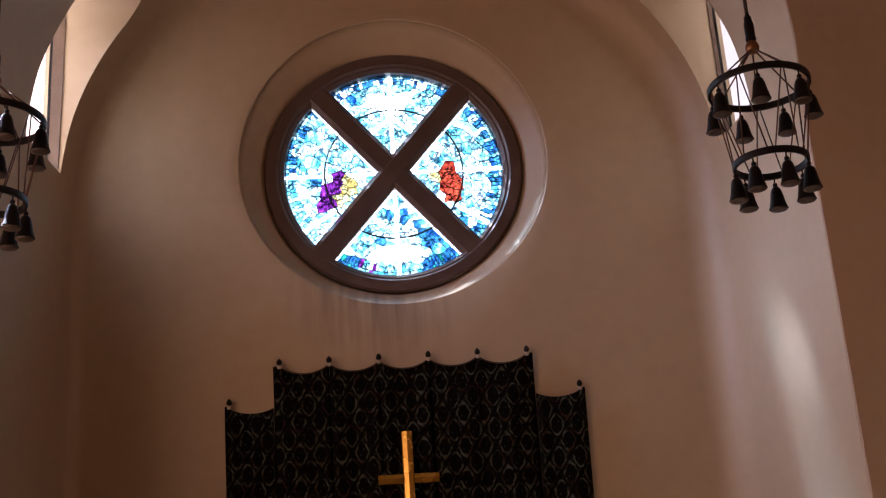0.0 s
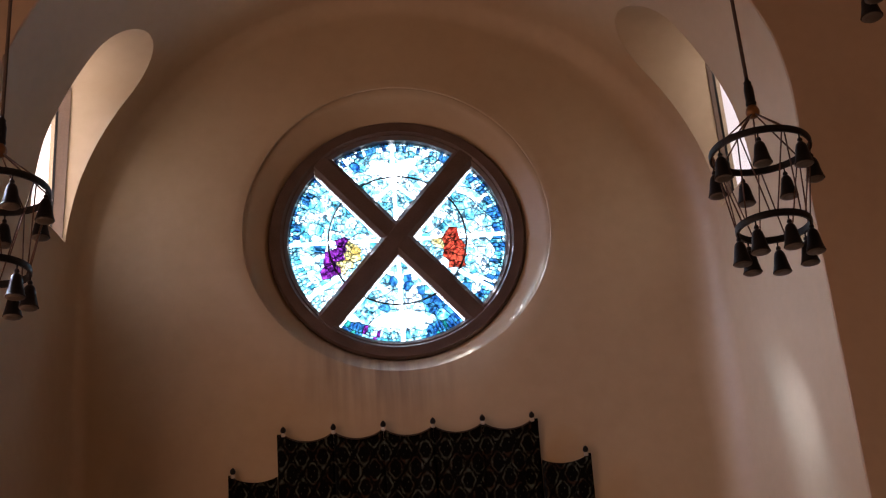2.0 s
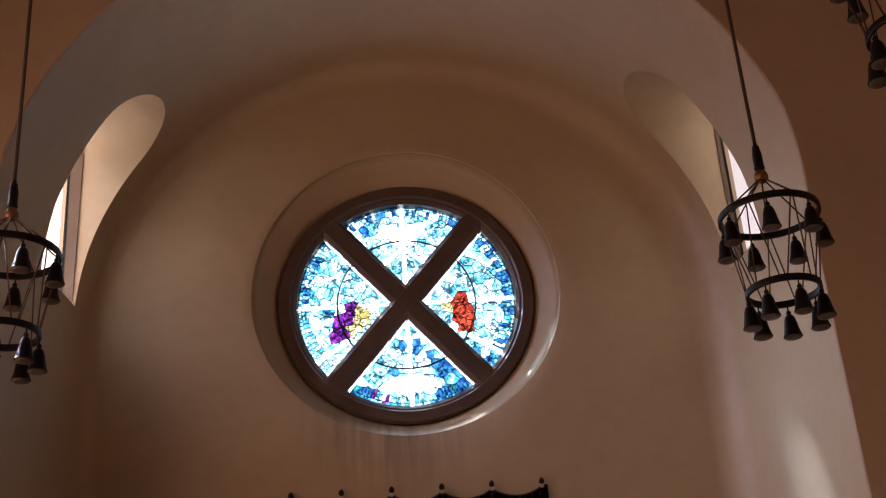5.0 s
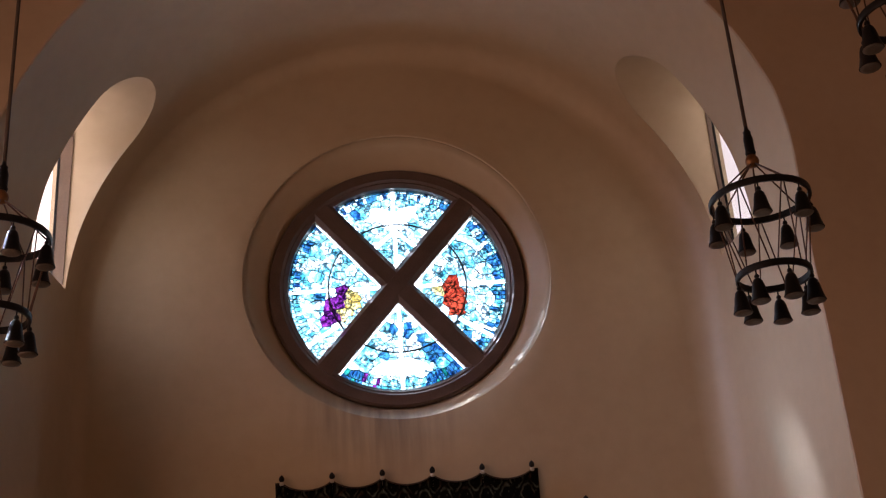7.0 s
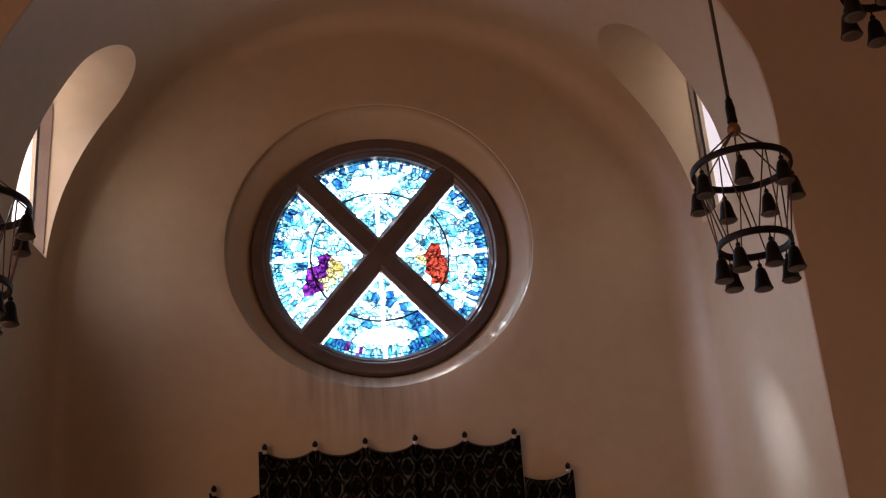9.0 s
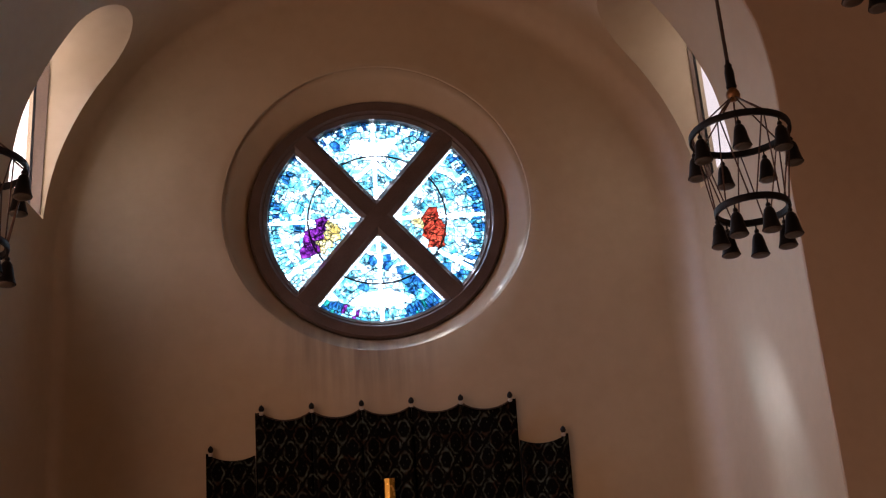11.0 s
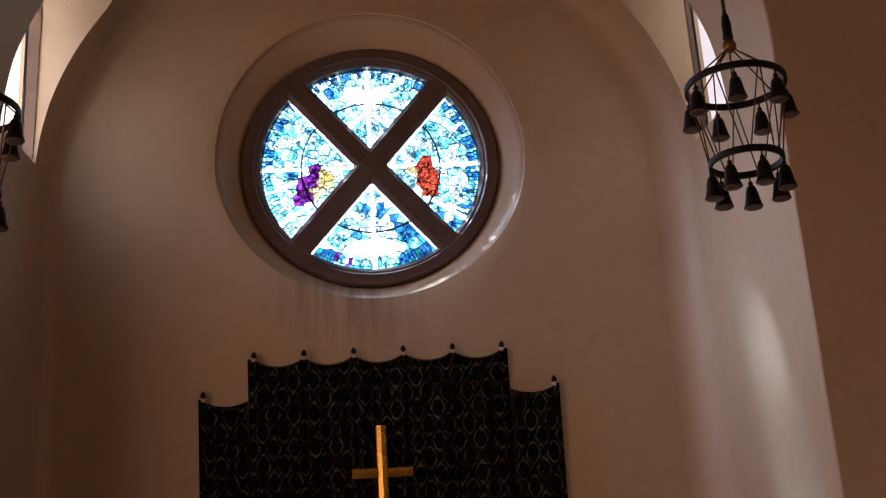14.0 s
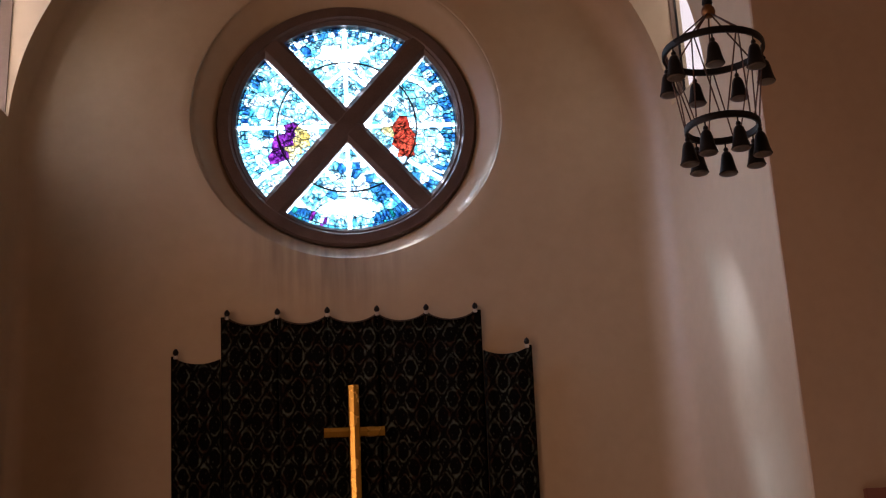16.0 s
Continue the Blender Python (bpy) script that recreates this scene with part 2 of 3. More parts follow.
G_WHITE = stained("white_glass", (0.035, 0.105, 0.12), (0.35, 0.35, 0.35), 14.0, 0.09)
G_CYAN = stained("cyan_glass", (0.008, 0.06, 0.08), (0.11, 0.18, 0.19), 15.0, 0.09)
G_BLUE = stained("blue_glass", (0.0006, 0.006, 0.03), (0.012, 0.06, 0.095), 16.0, 0.1)
G_PURPLE = stained("purple_glass", (0.008, 0.0005, 0.012), (0.06, 0.008, 0.07), 24.0, 0.08, rays=False)
G_YELLOW = stained("yellow_glass", (0.08, 0.05, 0.01), (0.17, 0.14, 0.07), 20.0, 0.12, rays=False)
G_RED = stained("red_glass", (0.03, 0.0015, 0.001), (0.12, 0.016, 0.007), 24.0, 0.05, rays=False)
G_GREEN = stained("green_glass", (0.0, 0.012, 0.012), (0.004, 0.06, 0.05), 12.0, 0.08)
G_PALE = stained("pale_glass", (0.93, 0.9, 0.86), (1.0, 0.98, 0.95), 2.0, 0.95, False)


def brocade():
    """Black-green cloth woven with an ogee lattice and small flowers."""
    m, n, l, p = material("brocade")
    uv = n.new("ShaderNodeUVMap")
    sep = n.new("ShaderNodeSeparateXYZ")
    l.new(uv.outputs[0], sep.inputs[0])

    def math_node(op, a, b=None, c=None):
        k = n.new("ShaderNodeMath")
        k.operation = op
        for i, v in enumerate((a, b, c)):
            if v is None:
                continue
            if isinstance(v, (int, float)):
                k.inputs[i].default_value = v
            else:
                l.new(v, k.inputs[i])
        return k.outputs[0]

    u = math_node("MULTIPLY", sep.outputs[0], 2 * math.pi / 0.205)
    v = math_node("MULTIPLY", sep.outputs[1], 2 * math.pi / 0.33)
    wave = math_node("MULTIPLY", math_node("ADD", math_node("COSINE", u), math_node("COSINE", v)), 0.5)
    pinch = math_node("MULTIPLY", math_node("COSINE", math_node("MULTIPLY", u, 2.0)), math_node("COSINE", math_node("MULTIPLY", v, 4.0)))
    total = math_node("ADD", wave, math_node("MULTIPLY", pinch, 0.07))

    def contour(level, tight):
        return math_node("SUBTRACT", 1.0, math_node("MULTIPLY", math_node("ABSOLUTE", math_node("SUBTRACT", total, level)), tight))

    line = math_node("MAXIMUM", contour(0.30, 4.6), contour(-0.32, 4.6))
    worn = n.new("ShaderNodeTexNoise")
    worn.inputs["Scale"].default_value, worn.inputs["Detail"].default_value = 13.0, 4
    l.new(uv.outputs[0], worn.inputs["Vector"])
    fibre = n.new("ShaderNodeTexNoise")
    fibre.inputs["Scale"].default_value = 160.0
    l.new(uv.outputs[0], fibre.inputs["Vector"])
    flow = math_node("MULTIPLY", math_node("SINE", math_node("MULTIPLY", u, 3.0)), math_node("SINE", math_node("MULTIPLY", v, 3.0)))
    sprig = math_node("SUBTRACT", math_node("MULTIPLY", flow, 1.4), 0.95)
    worn_sharp = math_node("MULTIPLY_ADD", worn.outputs[0], 4.0, -1.5)
    worn_sharp.node.use_clamp = True
    keep = math_node("MULTIPLY", math_node("MAXIMUM", math_node("MAXIMUM", line, sprig), 0.0), worn_sharp)
    keep.node.use_clamp = True
    mix = n.new("ShaderNodeMix")
    mix.data_type = "RGBA"
    mix.inputs[6].default_value = (0.002, 0.0017, 0.0015, 1)
    l.new(keep, mix.inputs[0])
    tone, tint = n.new("ShaderNodeTexNoise"), n.new("ShaderNodeValToRGB")
    tone.inputs["Scale"].default_value = 7.0
    l.new(uv.outputs[0], tone.inputs["Vector"])
    tint.color_ramp.elements[0].position, tint.color_ramp.elements[1].position = 0.4, 0.55
    tint.color_ramp.elements[0].color, tint.color_ramp.elements[1].color = (0.06, 0.033, 0.02, 1), (0.125, 0.14, 0.105, 1)
    l.new(tone.outputs[0], tint.inputs[0])
    l.new(tint.outputs[0], mix.inputs[7])
    hue = n.new("ShaderNodeMix")
    hue.data_type, hue.blend_type = "RGBA", "MULTIPLY"
    hue.inputs[0].default_value = 0.6
    l.new(mix.outputs[2], hue.inputs[6])
    l.new(fibre.outputs[1], hue.inputs[7])
    l.new(hue.outputs[2], p.inputs["Base Color"])
    p.inputs["Roughness"].default_value = 0.75
    p.inputs["Specular IOR Level"].default_value = 0.06
    bp = n.new("ShaderNodeBump")
    bp.inputs["Strength"].default_value, bp.inputs["Distance"].default_value = 0.4, 0.004
    l.new(keep, bp.inputs["Height"])
    l.new(bp.outputs[0], p.inputs["Normal"])
    return m


BROCADE = brocade()

# ---- building helpers ----


def mesh_object(name, bm, mat, parent=None, smooth=True):
    me = bpy.data.meshes.new(name)
    bm.to_mesh(me)
    bm.free()
    me.materials.append(mat)
    if smooth:
        for poly in me.polygons:
            poly.use_smooth = True
    ob = new(name, me)
    ob.parent = parent
    return ob


def part(name, bm, mat, parent, label="", smooth=True):
    ob = mesh_object(name, bm, mat, parent, smooth)
    return tagged(ob, label) if label else ob


def thing(name, m, label, category, group="", kind=""):
    ob = new(name)
    ob.matrix_world = m
    return tagged(ob, label, category, group, kind)


def crease(ob, degrees=40):
    ob.data.set_sharp_from_angle(angle=radians(degrees))
    return ob


def box(bm, x0, x1, y0, y1, z0, z1, bevel=0.0):
    made = bmesh.ops.create_cube(bm, size=1, matrix=Matrix.LocRotScale(((x0 + x1) / 2, (y0 + y1) / 2, (z0 + z1) / 2), None, (x1 - x0, y1 - y0, z1 - z0)))
    if bevel:
        edges = {e for v in made["verts"] for e in v.link_edges}
        bmesh.ops.bevel(bm, geom=list(edges), offset=bevel, segments=2, affect="EDGES", profile=0.6)
    return bm


def spin(bm, profile, steps, m=Matrix(), closed=False):
    """A turned form about z from (radius, height) pairs."""
    rings = []
    for r, z in profile:
        rings.append([bm.verts.new(m @ Vector((r * math.cos(2 * math.pi * k / steps), r * math.sin(2 * math.pi * k / steps), z))) for k in range(steps)])
    pairs = list(zip(rings, rings[1:])) + ([(rings[-1], rings[0])] if closed else [])
    for a, b in pairs:
        for k in range(steps):
            bm.faces.new((a[k], a[(k + 1) % steps], b[(k + 1) % steps], b[k]))
    if not closed:
        for ring in (rings[0], rings[-1]):
            bm.faces.new(ring)
    bmesh.ops.recalc_face_normals(bm, faces=bm.faces)
    return bm


def bar(bm, a, b, r, sides=6):
    """A round bar from a to b."""
    a, b = Vector(a), Vector(b)
    m = Matrix.Translation(a) @ (b - a).to_track_quat("Z", "Y").to_matrix().to_4x4()
    return spin(bm, [(r, 0), (r, (b - a).length)], sides, m)


def strip(bm, left, right):
    """Quads between two equally long rows of points."""
    va, vb = [bm.verts.new(p) for p in left], [bm.verts.new(p) for p in right]
    for i in range(len(va) - 1):
        bm.faces.new((va[i], va[i + 1], vb[i + 1], vb[i]))


def join_close(bm):
    bmesh.ops.remove_doubles(bm, verts=bm.verts, dist=0.0005)
    bmesh.ops.dissolve_degenerate(bm, dist=0.0002, edges=bm.edges)
    bmesh.ops.recalc_face_normals(bm, faces=bm.faces)
    return bm


# ---- nave ----
WT = 0.35
floor = mesh_object("floor", box(bmesh.new(), -NAVE_HALF - WT, NAVE_HALF + WT, NAVE_BACK - WT, 13.6, -0.3, 0), STONE, smooth=False)
tagged(floor, "brown stone floor of the church", "floor", kind="structure")
ceiling = mesh_object("ceiling", box(bmesh.new(), -NAVE_HALF - WT, NAVE_HALF + WT, NAVE_BACK - WT, Y_ARCH + WT, NAVE_TOP, NAVE_TOP + 0.3), NAVE_PLASTER, smooth=False)
tagged(ceiling, "cream plastered ceiling over the nave", "ceiling", kind="structure")
for name, x0, x1, y0, y1 in (("wall_west", -NAVE_HALF - WT, -NAVE_HALF, NAVE_BACK, Y_ARCH), ("wall_east", NAVE_HALF, NAVE_HALF + WT, NAVE_BACK, Y_ARCH)):
    tagged(mesh_object(name, box(bmesh.new(), x0, x1, y0, y1, 0, NAVE_TOP), NAVE_PLASTER, smooth=False), "cream plastered side wall of the nave", "wall", kind="structure")
tagged(mesh_object("wall_south", box(bmesh.new(), -NAVE_HALF - WT, NAVE_HALF + WT, NAVE_BACK - WT, NAVE_BACK, 0, NAVE_TOP), NAVE_PLASTER, smooth=False),
       "cream plastered back wall of the nave", "wall", kind="structure")


def arch_wall():
    """The nave's end wall with the tall round-headed chancel arch cut through it."""
    bm = bmesh.new()
    r = vault_radius(Y_ARCH)
    low = vault_half(Y_ARCH, 0.0)
    spots = [vault_half(Y_ARCH, min(a, math.pi - a)) for a in np.linspace(0, math.pi, 97)]
    inner = [(CX + low, z) for z in np.linspace(0, Z_SPRING, 13)]
    inner += [(CX + k * math.cos(a), Z_SPRING + k * math.sin(a)) for k, a in zip(spots[1:], np.linspace(0, math.pi, 97)[1:])]
    inner += [(CX - low, z) for z in np.linspace(Z_SPRING, 0, 13)[1:]]
    outer = []
    for x, z in inner:
        if z <= Z_SPRING:
            outer.append((math.copysign(NAVE_HALF, x - CX), z))
        else:
            a = math.atan2(z - Z_SPRING, x - CX)
            k = min(NAVE_HALF / max(abs(math.cos(a)), 1e-6), (NAVE_TOP - Z_SPRING) / max(math.sin(a), 1e-6))
            outer.append((max(-NAVE_HALF, min(NAVE_HALF, CX + k * math.cos(a))), Z_SPRING + k * math.sin(a)))
    soft = 0.012
    ease = [(CX + (x - CX) * (1 + soft / r), z if z <= Z_SPRING else Z_SPRING + (z - Z_SPRING) * (1 + soft / r)) for x, z in inner]
    strip(bm, [(x, Y_ARCH, z) for x, z in ease], [(x, Y_ARCH, z) for x, z in outer])
    strip(bm, [(x, Y_ARCH, z) for x, z in ease], [(x, Y_ARCH + soft, z) for x, z in inner])
    strip(bm, [(x, Y_ARCH + 0.3, z) for x, z in inner], [(x, Y_ARCH + 0.3, z) for x, z in outer])
    ob = mesh_object("wall_north", join_close(bm), NAVE_PLASTER)
    return tagged(crease(ob, 20), "warm brown plastered wall around the chancel arch", "wall", kind="structure")


arch_wall()

# ---- chancel: side walls, vault and niches ----
Y_FRONT = Y_ARCH + 0.012


def fillet(side, a):
    """Radius of the rounded corner against the end wall, at the angle a above the springing: wider towards the east."""
    return 0.2 + (0.14 if side > 0 else -0.06) * math.cos(a)


def hole_half(z):
    """Half the width of the side niche at height z."""
    if z <= NICHE_HEAD:
        return NICHE_HALF
    d = z - NICHE_HEAD
    return math.sqrt(max(NICHE_HALF ** 2 - d * d, 0.0))


def vault_point(side, y, a, z=None):
    """A point of the wall at height z, or of the vault at the angle a above the springing."""
    r = vault_half(y, 0.0 if z is not None else a)
    f = fillet(side, 0.0 if z is not None else a)
    over = y - (Y_END - f)
    if over > 0:
        r -= f - math.sqrt(max(f ** 2 - over ** 2, 0.0))
    if z is not None:
        return Vector((CX + side * r, y, z))
    return Vector((CX + side * r * math.cos(a), y, Z_SPRING + r * math.sin(a)))


def chancel_side(side, name, label):
    rows = [("z", z) for z in np.linspace(0, Z_SPRING - 0.15, 12)]
    r = vault_radius(NICHE_Y)
    a_sill = math.asin((NICHE_SILL - Z_SPRING) / r)
    a_top = math.asin((NICHE_HEAD + NICHE_HALF - Z_SPRING) / r)
    hole_rows = a_sill + (a_top - a_sill) * np.sin(np.linspace(0, math.pi / 2, 44))
    angles = list(np.linspace(0, a_sill, 4)[:-1]) + list(hole_rows) + list(np.linspace(a_top, math.pi / 2, 26)[1:])
    rows += [("a", a) for a in angles]

    def spot(kind, val, y):
        return vault_point(side, y, val if kind == "a" else 0, val if kind == "z" else None)

    bm = bmesh.new()
    grids_near, grids_mid, grids_far, rim_near, rim_far = [], [], [], [], []
    for kind, val in rows:
        low = kind == "z" or val <= a_sill + 1e-6
        ends = [NICHE_Y - NICHE_HALF, NICHE_Y + NICHE_HALF] if low else [NICHE_Y, NICHE_Y]
        if low:
            grids_mid.append([spot(kind, val, ends[0] + (ends[1] - ends[0]) * k / 4) for k in range(5)])
        if kind == "a" and a_sill - 1e-6 <= val <= a_top + 1e-6:
            for j, sgn in enumerate((-1, 1)):
                y = NICHE_Y
                for _ in range(30):
                    zz = spot(kind, val, y).z
                    if val < a_sill + 1e-6:
                        zz = max(zz, NICHE_SILL)
                    y = 0.5 * y + 0.5 * (NICHE_Y + sgn * hole_half(zz))
                ends[j] = y
            if val > a_top - 1e-6:
                ends = [NICHE_Y, NICHE_Y]
            rim_near.append(spot(kind, val, ends[0]))
            rim_far.append(spot(kind, val, ends[1]))
        near = [Y_FRONT + (ends[0] - Y_FRONT) * k / 14 for k in range(15)]
        f = fillet(side, val if kind == "a" else 0.0)
        mid = [ends[1] + (Y_END - f - ends[1]) * k / 5 for k in range(5)]
        far_ys = list(Y_END - f + f * np.sin(np.linspace(0, math.pi / 2, 18)))
        grids_near.append([spot(kind, val, y) for y in near])
        grids_far.append([spot(kind, val, y) for y in mid + far_ys])
    for grid in (grids_near, grids_mid, grids_far):
        for low, high in zip(grid, grid[1:]):
            strip(bm, low, high)
    ob = mesh_object(name, join_close(bm), PLASTER)
    tagged(ob, label, "wall", kind="structure")
    # reveal of the niche
    bm = bmesh.new()
    gx = CX + side * (GLASS_X + 0.06)
    path = rim_near + rim_far[::-1]
    path.append(path[0])
    for i in range(9):
        t0, t1 = i / 9, (i + 1) / 9
        strip(bm, [p.lerp(Vector((gx, p.y, p.z)), t0) for p in path], [p.lerp(Vector((gx, p.y, p.z)), t1) for p in path])
    reveal = mesh_object(name.replace("wall", "reveal"), join_close(bm), PLASTER)
    crease(reveal, 50)
    tagged(reveal, "smooth cream plaster reveal of an arched side window", "window reveal", kind="structure")
    return rim_near, rim_far


chancel_side(-1, "chancel_wall_west", "cream painted chancel wall curving up into the vault")
chancel_side(1, "chancel_wall_east", "glossy cream chancel wall curving up into the vault")


def side_window(side, name, label):
    """A tall round-headed window: frame and one pale pane."""
    x = CX + side * GLASS_X
    win = thing(name, pose(x, NICHE_Y, NICHE_SILL), label, "window", "side windows", "structure")
    h = NICHE_HEAD - NICHE_SILL

    def outline(half):
        pts = [(-half, 0 if half == NICHE_HALF else 0.04)]
        pts += [(half * math.cos(a), h + half * math.sin(a)) for a in np.linspace(math.pi, 0, 33)]
        return pts + [(half, pts[0][1])]

    out, inn = outline(NICHE_HALF), outline(NICHE_HALF - 0.025)
    bm = bmesh.new()
    for a, b, xa, xb in ((out, inn, -0.012, -0.012), (inn, inn, -0.012, 0.012), (out, inn, 0.012, 0.012)):
        strip(bm, [(-side * xa * -1, y, z) for y, z in a + a[:1]], [(-side * xb * -1, y, z) for y, z in b + b[:1]])
    part("window_frame", join_close(bm), IRON, win, "thin dark metal frame", smooth=False)
    bm = bmesh.new()
    a = [bm.verts.new((0.004, y, z)) for y, z in inn]
    b = [bm.verts.new((-0.004, y, z)) for y, z in inn]
    bm.faces.new(a)
    bm.faces.new(b[::-1])
    for i in range(len(a)):
        j = (i + 1) % len(a)
        bm.faces.new((a[i], b[i], b[j], a[j]))
    part("pane", bm, G_PALE, win, "pale obscured glass", smooth=False)
    # brown strip round the reveal next to the glass, no deeper than the curved wall allows
    bm = bmesh.new()
    rows = []
    for half, back in ((NICHE_HALF - 0.004, 0.013), (NICHE_HALF - 0.004, 1.0), (NICHE_HALF - 0.018, 1.0), (NICHE_HALF - 0.018, 0.013)):
        row = []
        for y, z in outline(half):
            if back == 1.0:
                up = z + NICHE_SILL - Z_SPRING
                room = GLASS_X - math.sqrt(vault_radius(NICHE_Y + y) ** 2 - up * up) - 0.012
                row.append((-side * max(0.02, min(0.14 if side < 0 else 0.06, room)), y, max(z, 0.006)))
            else:
                row.append((-side * back, y, max(z, 0.006)))
        rows.append(row)
    for a, b in zip(rows, rows[1:]):
        strip(bm, a, b)
    part("lining", join_close(bm), LINING, win, "brown strip lining the reveal next to the glass", smooth=False)


side_window(-1, "window_west", "tall round-headed side window with pale bright glass")
side_window(1, "window_east", "tall round-headed side window with pale shaded glass")


def end_wall():
    """The flat end wall under the vault with a splayed round opening."""
    bm = bmesh.new()
    n = 128
    r_in, r_back = 1.648, 1.41
    ring = [(math.cos(2 * math.pi * k / n), math.sin(2 * math.pi * k / n)) for k in range(n + 1)]
    lip = 0.012
    outer = []
    for c, s in ring:
        # from the window's centre out to the U-shaped outline of the wall
        lo, hi = 1.7, 12.0
        for _ in range(40):
            k = (lo + hi) / 2
            x, z = k * c, ROSE_Z + k * s
            up = max(z - Z_SPRING, 0.0)
            within = math.hypot(x, up) < R_END - fillet(x, math.atan2(up, abs(x))) and z > 0
            lo, hi = (k, hi) if within else (lo, k)
        outer.append((CX + (lo + 0.03) * c, Y_END, ROSE_Z + (lo + 0.03) * s))

    def circle(rad, y):
        splay = (rad - r_back) / (r_in - r_back)
        return [(CX + rad * c, y, ROSE_Z + rad * s * (1 + (0.035 if s > 0 else -0.03) * splay)) for c, s in ring]

    first = circle(r_in + lip, Y_END)
    steps = 14
    rows = [[Vector(a).lerp(Vector(b), i / steps) for a, b in zip(first, outer)] for i in range(steps + 1)]
    for a, b in zip(rows, rows[1:]):
        strip(bm, a, b)
    profile = [(r_in + 0.004, 0.004), (r_in, 0.014), (r_in + 0.03, 0.03), (r_in + 0.03, 0.05), (r_in, 0.05)]
    last = first
    for rad, dy in profile:
        strip(bm, last, circle(rad, Y_END + dy))
        last = circle(rad, Y_END + dy)
    for i in range(5):
        mixr = lambda k: r_in + (r_back - r_in) * k / 5
        mixy = lambda k: Y_END + 0.05 + 0.23 * k / 5
        strip(bm, circle(mixr(i), mixy(i)), circle(mixr(i + 1), mixy(i + 1)))
    strip(bm, circle(r_back, Y_END + 0.28), circle(r_back, Y_END + 0.5))
    ob = mesh_object("wall_end", join_close(bm), END_PLASTER)
    return tagged(crease(ob, 50), "flat cream plastered end wall with a splayed round opening", "wall", kind="structure")


end_wall()

# ---- round window ----
ROSE_R = 1.1845
BAR_ANGLE = radians(49.2)
BAR_HALF = 0.133
rose = thing("rose_window", pose(CX, Y_END + 0.23, ROSE_Z), "round stained-glass window with dark wood frame and crossed bars", "window", kind="structure")
prof = [(1.435, 0.16), (1.435, 0.085), (1.402, 0.08), (1.402, 0.03), (1.38, 0.0), (1.275, 0.0), (1.25, 0.025), (1.235, 0.025), (1.197, 0.06), (1.1845, 0.16)]
TURN_Y = Matrix.Rotation(radians(-90), 4, "X")
ring_ob = part("window_frame", spin(bmesh.new(), prof, 128, TURN_Y, closed=True), WOOD, rose, "dark brown moulded wooden ring")
crease(ring_ob, 30)
for sgn in (1, -1):
    bm = bmesh.new()
    section = [(-BAR_HALF, 0.14), (-BAR_HALF, 0.055), (-BAR_HALF + 0.03, 0.03), (-BAR_HALF + 0.05, 0.012), (BAR_HALF - 0.05, 0.012), (BAR_HALF - 0.03, 0.03), (BAR_HALF, 0.055), (BAR_HALF, 0.14)]
    m = Matrix.Rotation(-sgn * BAR_ANGLE, 4, "Y")
    rings = [[bm.verts.new(m @ Vector((x, y + (0.004 if sgn == -1 else 0), z))) for z, y in section] for x in (-1.26, 1.26)]
    for i in range(len(section)):
        j = (i + 1) % len(section)
        bm.faces.new((rings[0][i], rings[0][j], rings[1][j], rings[1][i]))
    bm.faces.new(rings[0]), bm.faces.new(rings[1][::-1])
    bmesh.ops.recalc_face_normals(bm, faces=bm.faces)
    part("glazing_bar", bm, WOOD, rose, smooth=False)


def inside(poly, x, z):
    hit = False
    for i, a in enumerate(poly):
        b = poly[(i + 1) % len(poly)]
        if (a[1] > z) != (b[1] > z) and x < (b[0] - a[0]) * (z - a[1]) / (b[1] - a[1]) + a[0]:
            hit = not hit
    return hit


def clip_half(poly, px, pz, nx, nz):
    """The part of a convex outline on the side of (px, pz) away from the normal."""
    out = []
    for i, a in enumerate(poly):
        b = poly[(i + 1) % len(poly)]
        da, db = (a[0] - px) * nx + (a[1] - pz) * nz, (b[0] - px) * nx + (b[1] - pz) * nz
        if da <= 0:
            out.append(a)
        if da * db < 0:
            t = da / (da - db)
            out.append((a[0] + t * (b[0] - a[0]), a[1] + t * (b[1] - a[1])))
    return out


# the plain coloured shapes in the side lights, in metres from the window's centre
FIGURES = {
    3: (([(-0.62, 0.13), (-0.575, 0.02), (-0.60, -0.12), (-0.66, -0.34), (-0.84, -0.34), (-0.72, -0.15)], G_PURPLE),
        ([(-0.55, 0.02), (-0.49, -0.03), (-0.45, -0.18), (-0.51, -0.33), (-0.66, -0.33), (-0.60, -0.12)], G_YELLOW)),
    1: (([(0.595, 0.16), (0.64, 0.06), (0.65, -0.09), (0.74, -0.18), (0.70, -0.36), (0.60, -0.31), (0.54, -0.22), (0.50, -0.05), (0.565, -0.03)], G_RED),
        ([(0.50, -0.04), (0.54, -0.22), (0.47, -0.17), (0.45, -0.07)], G_YELLOW)),
}


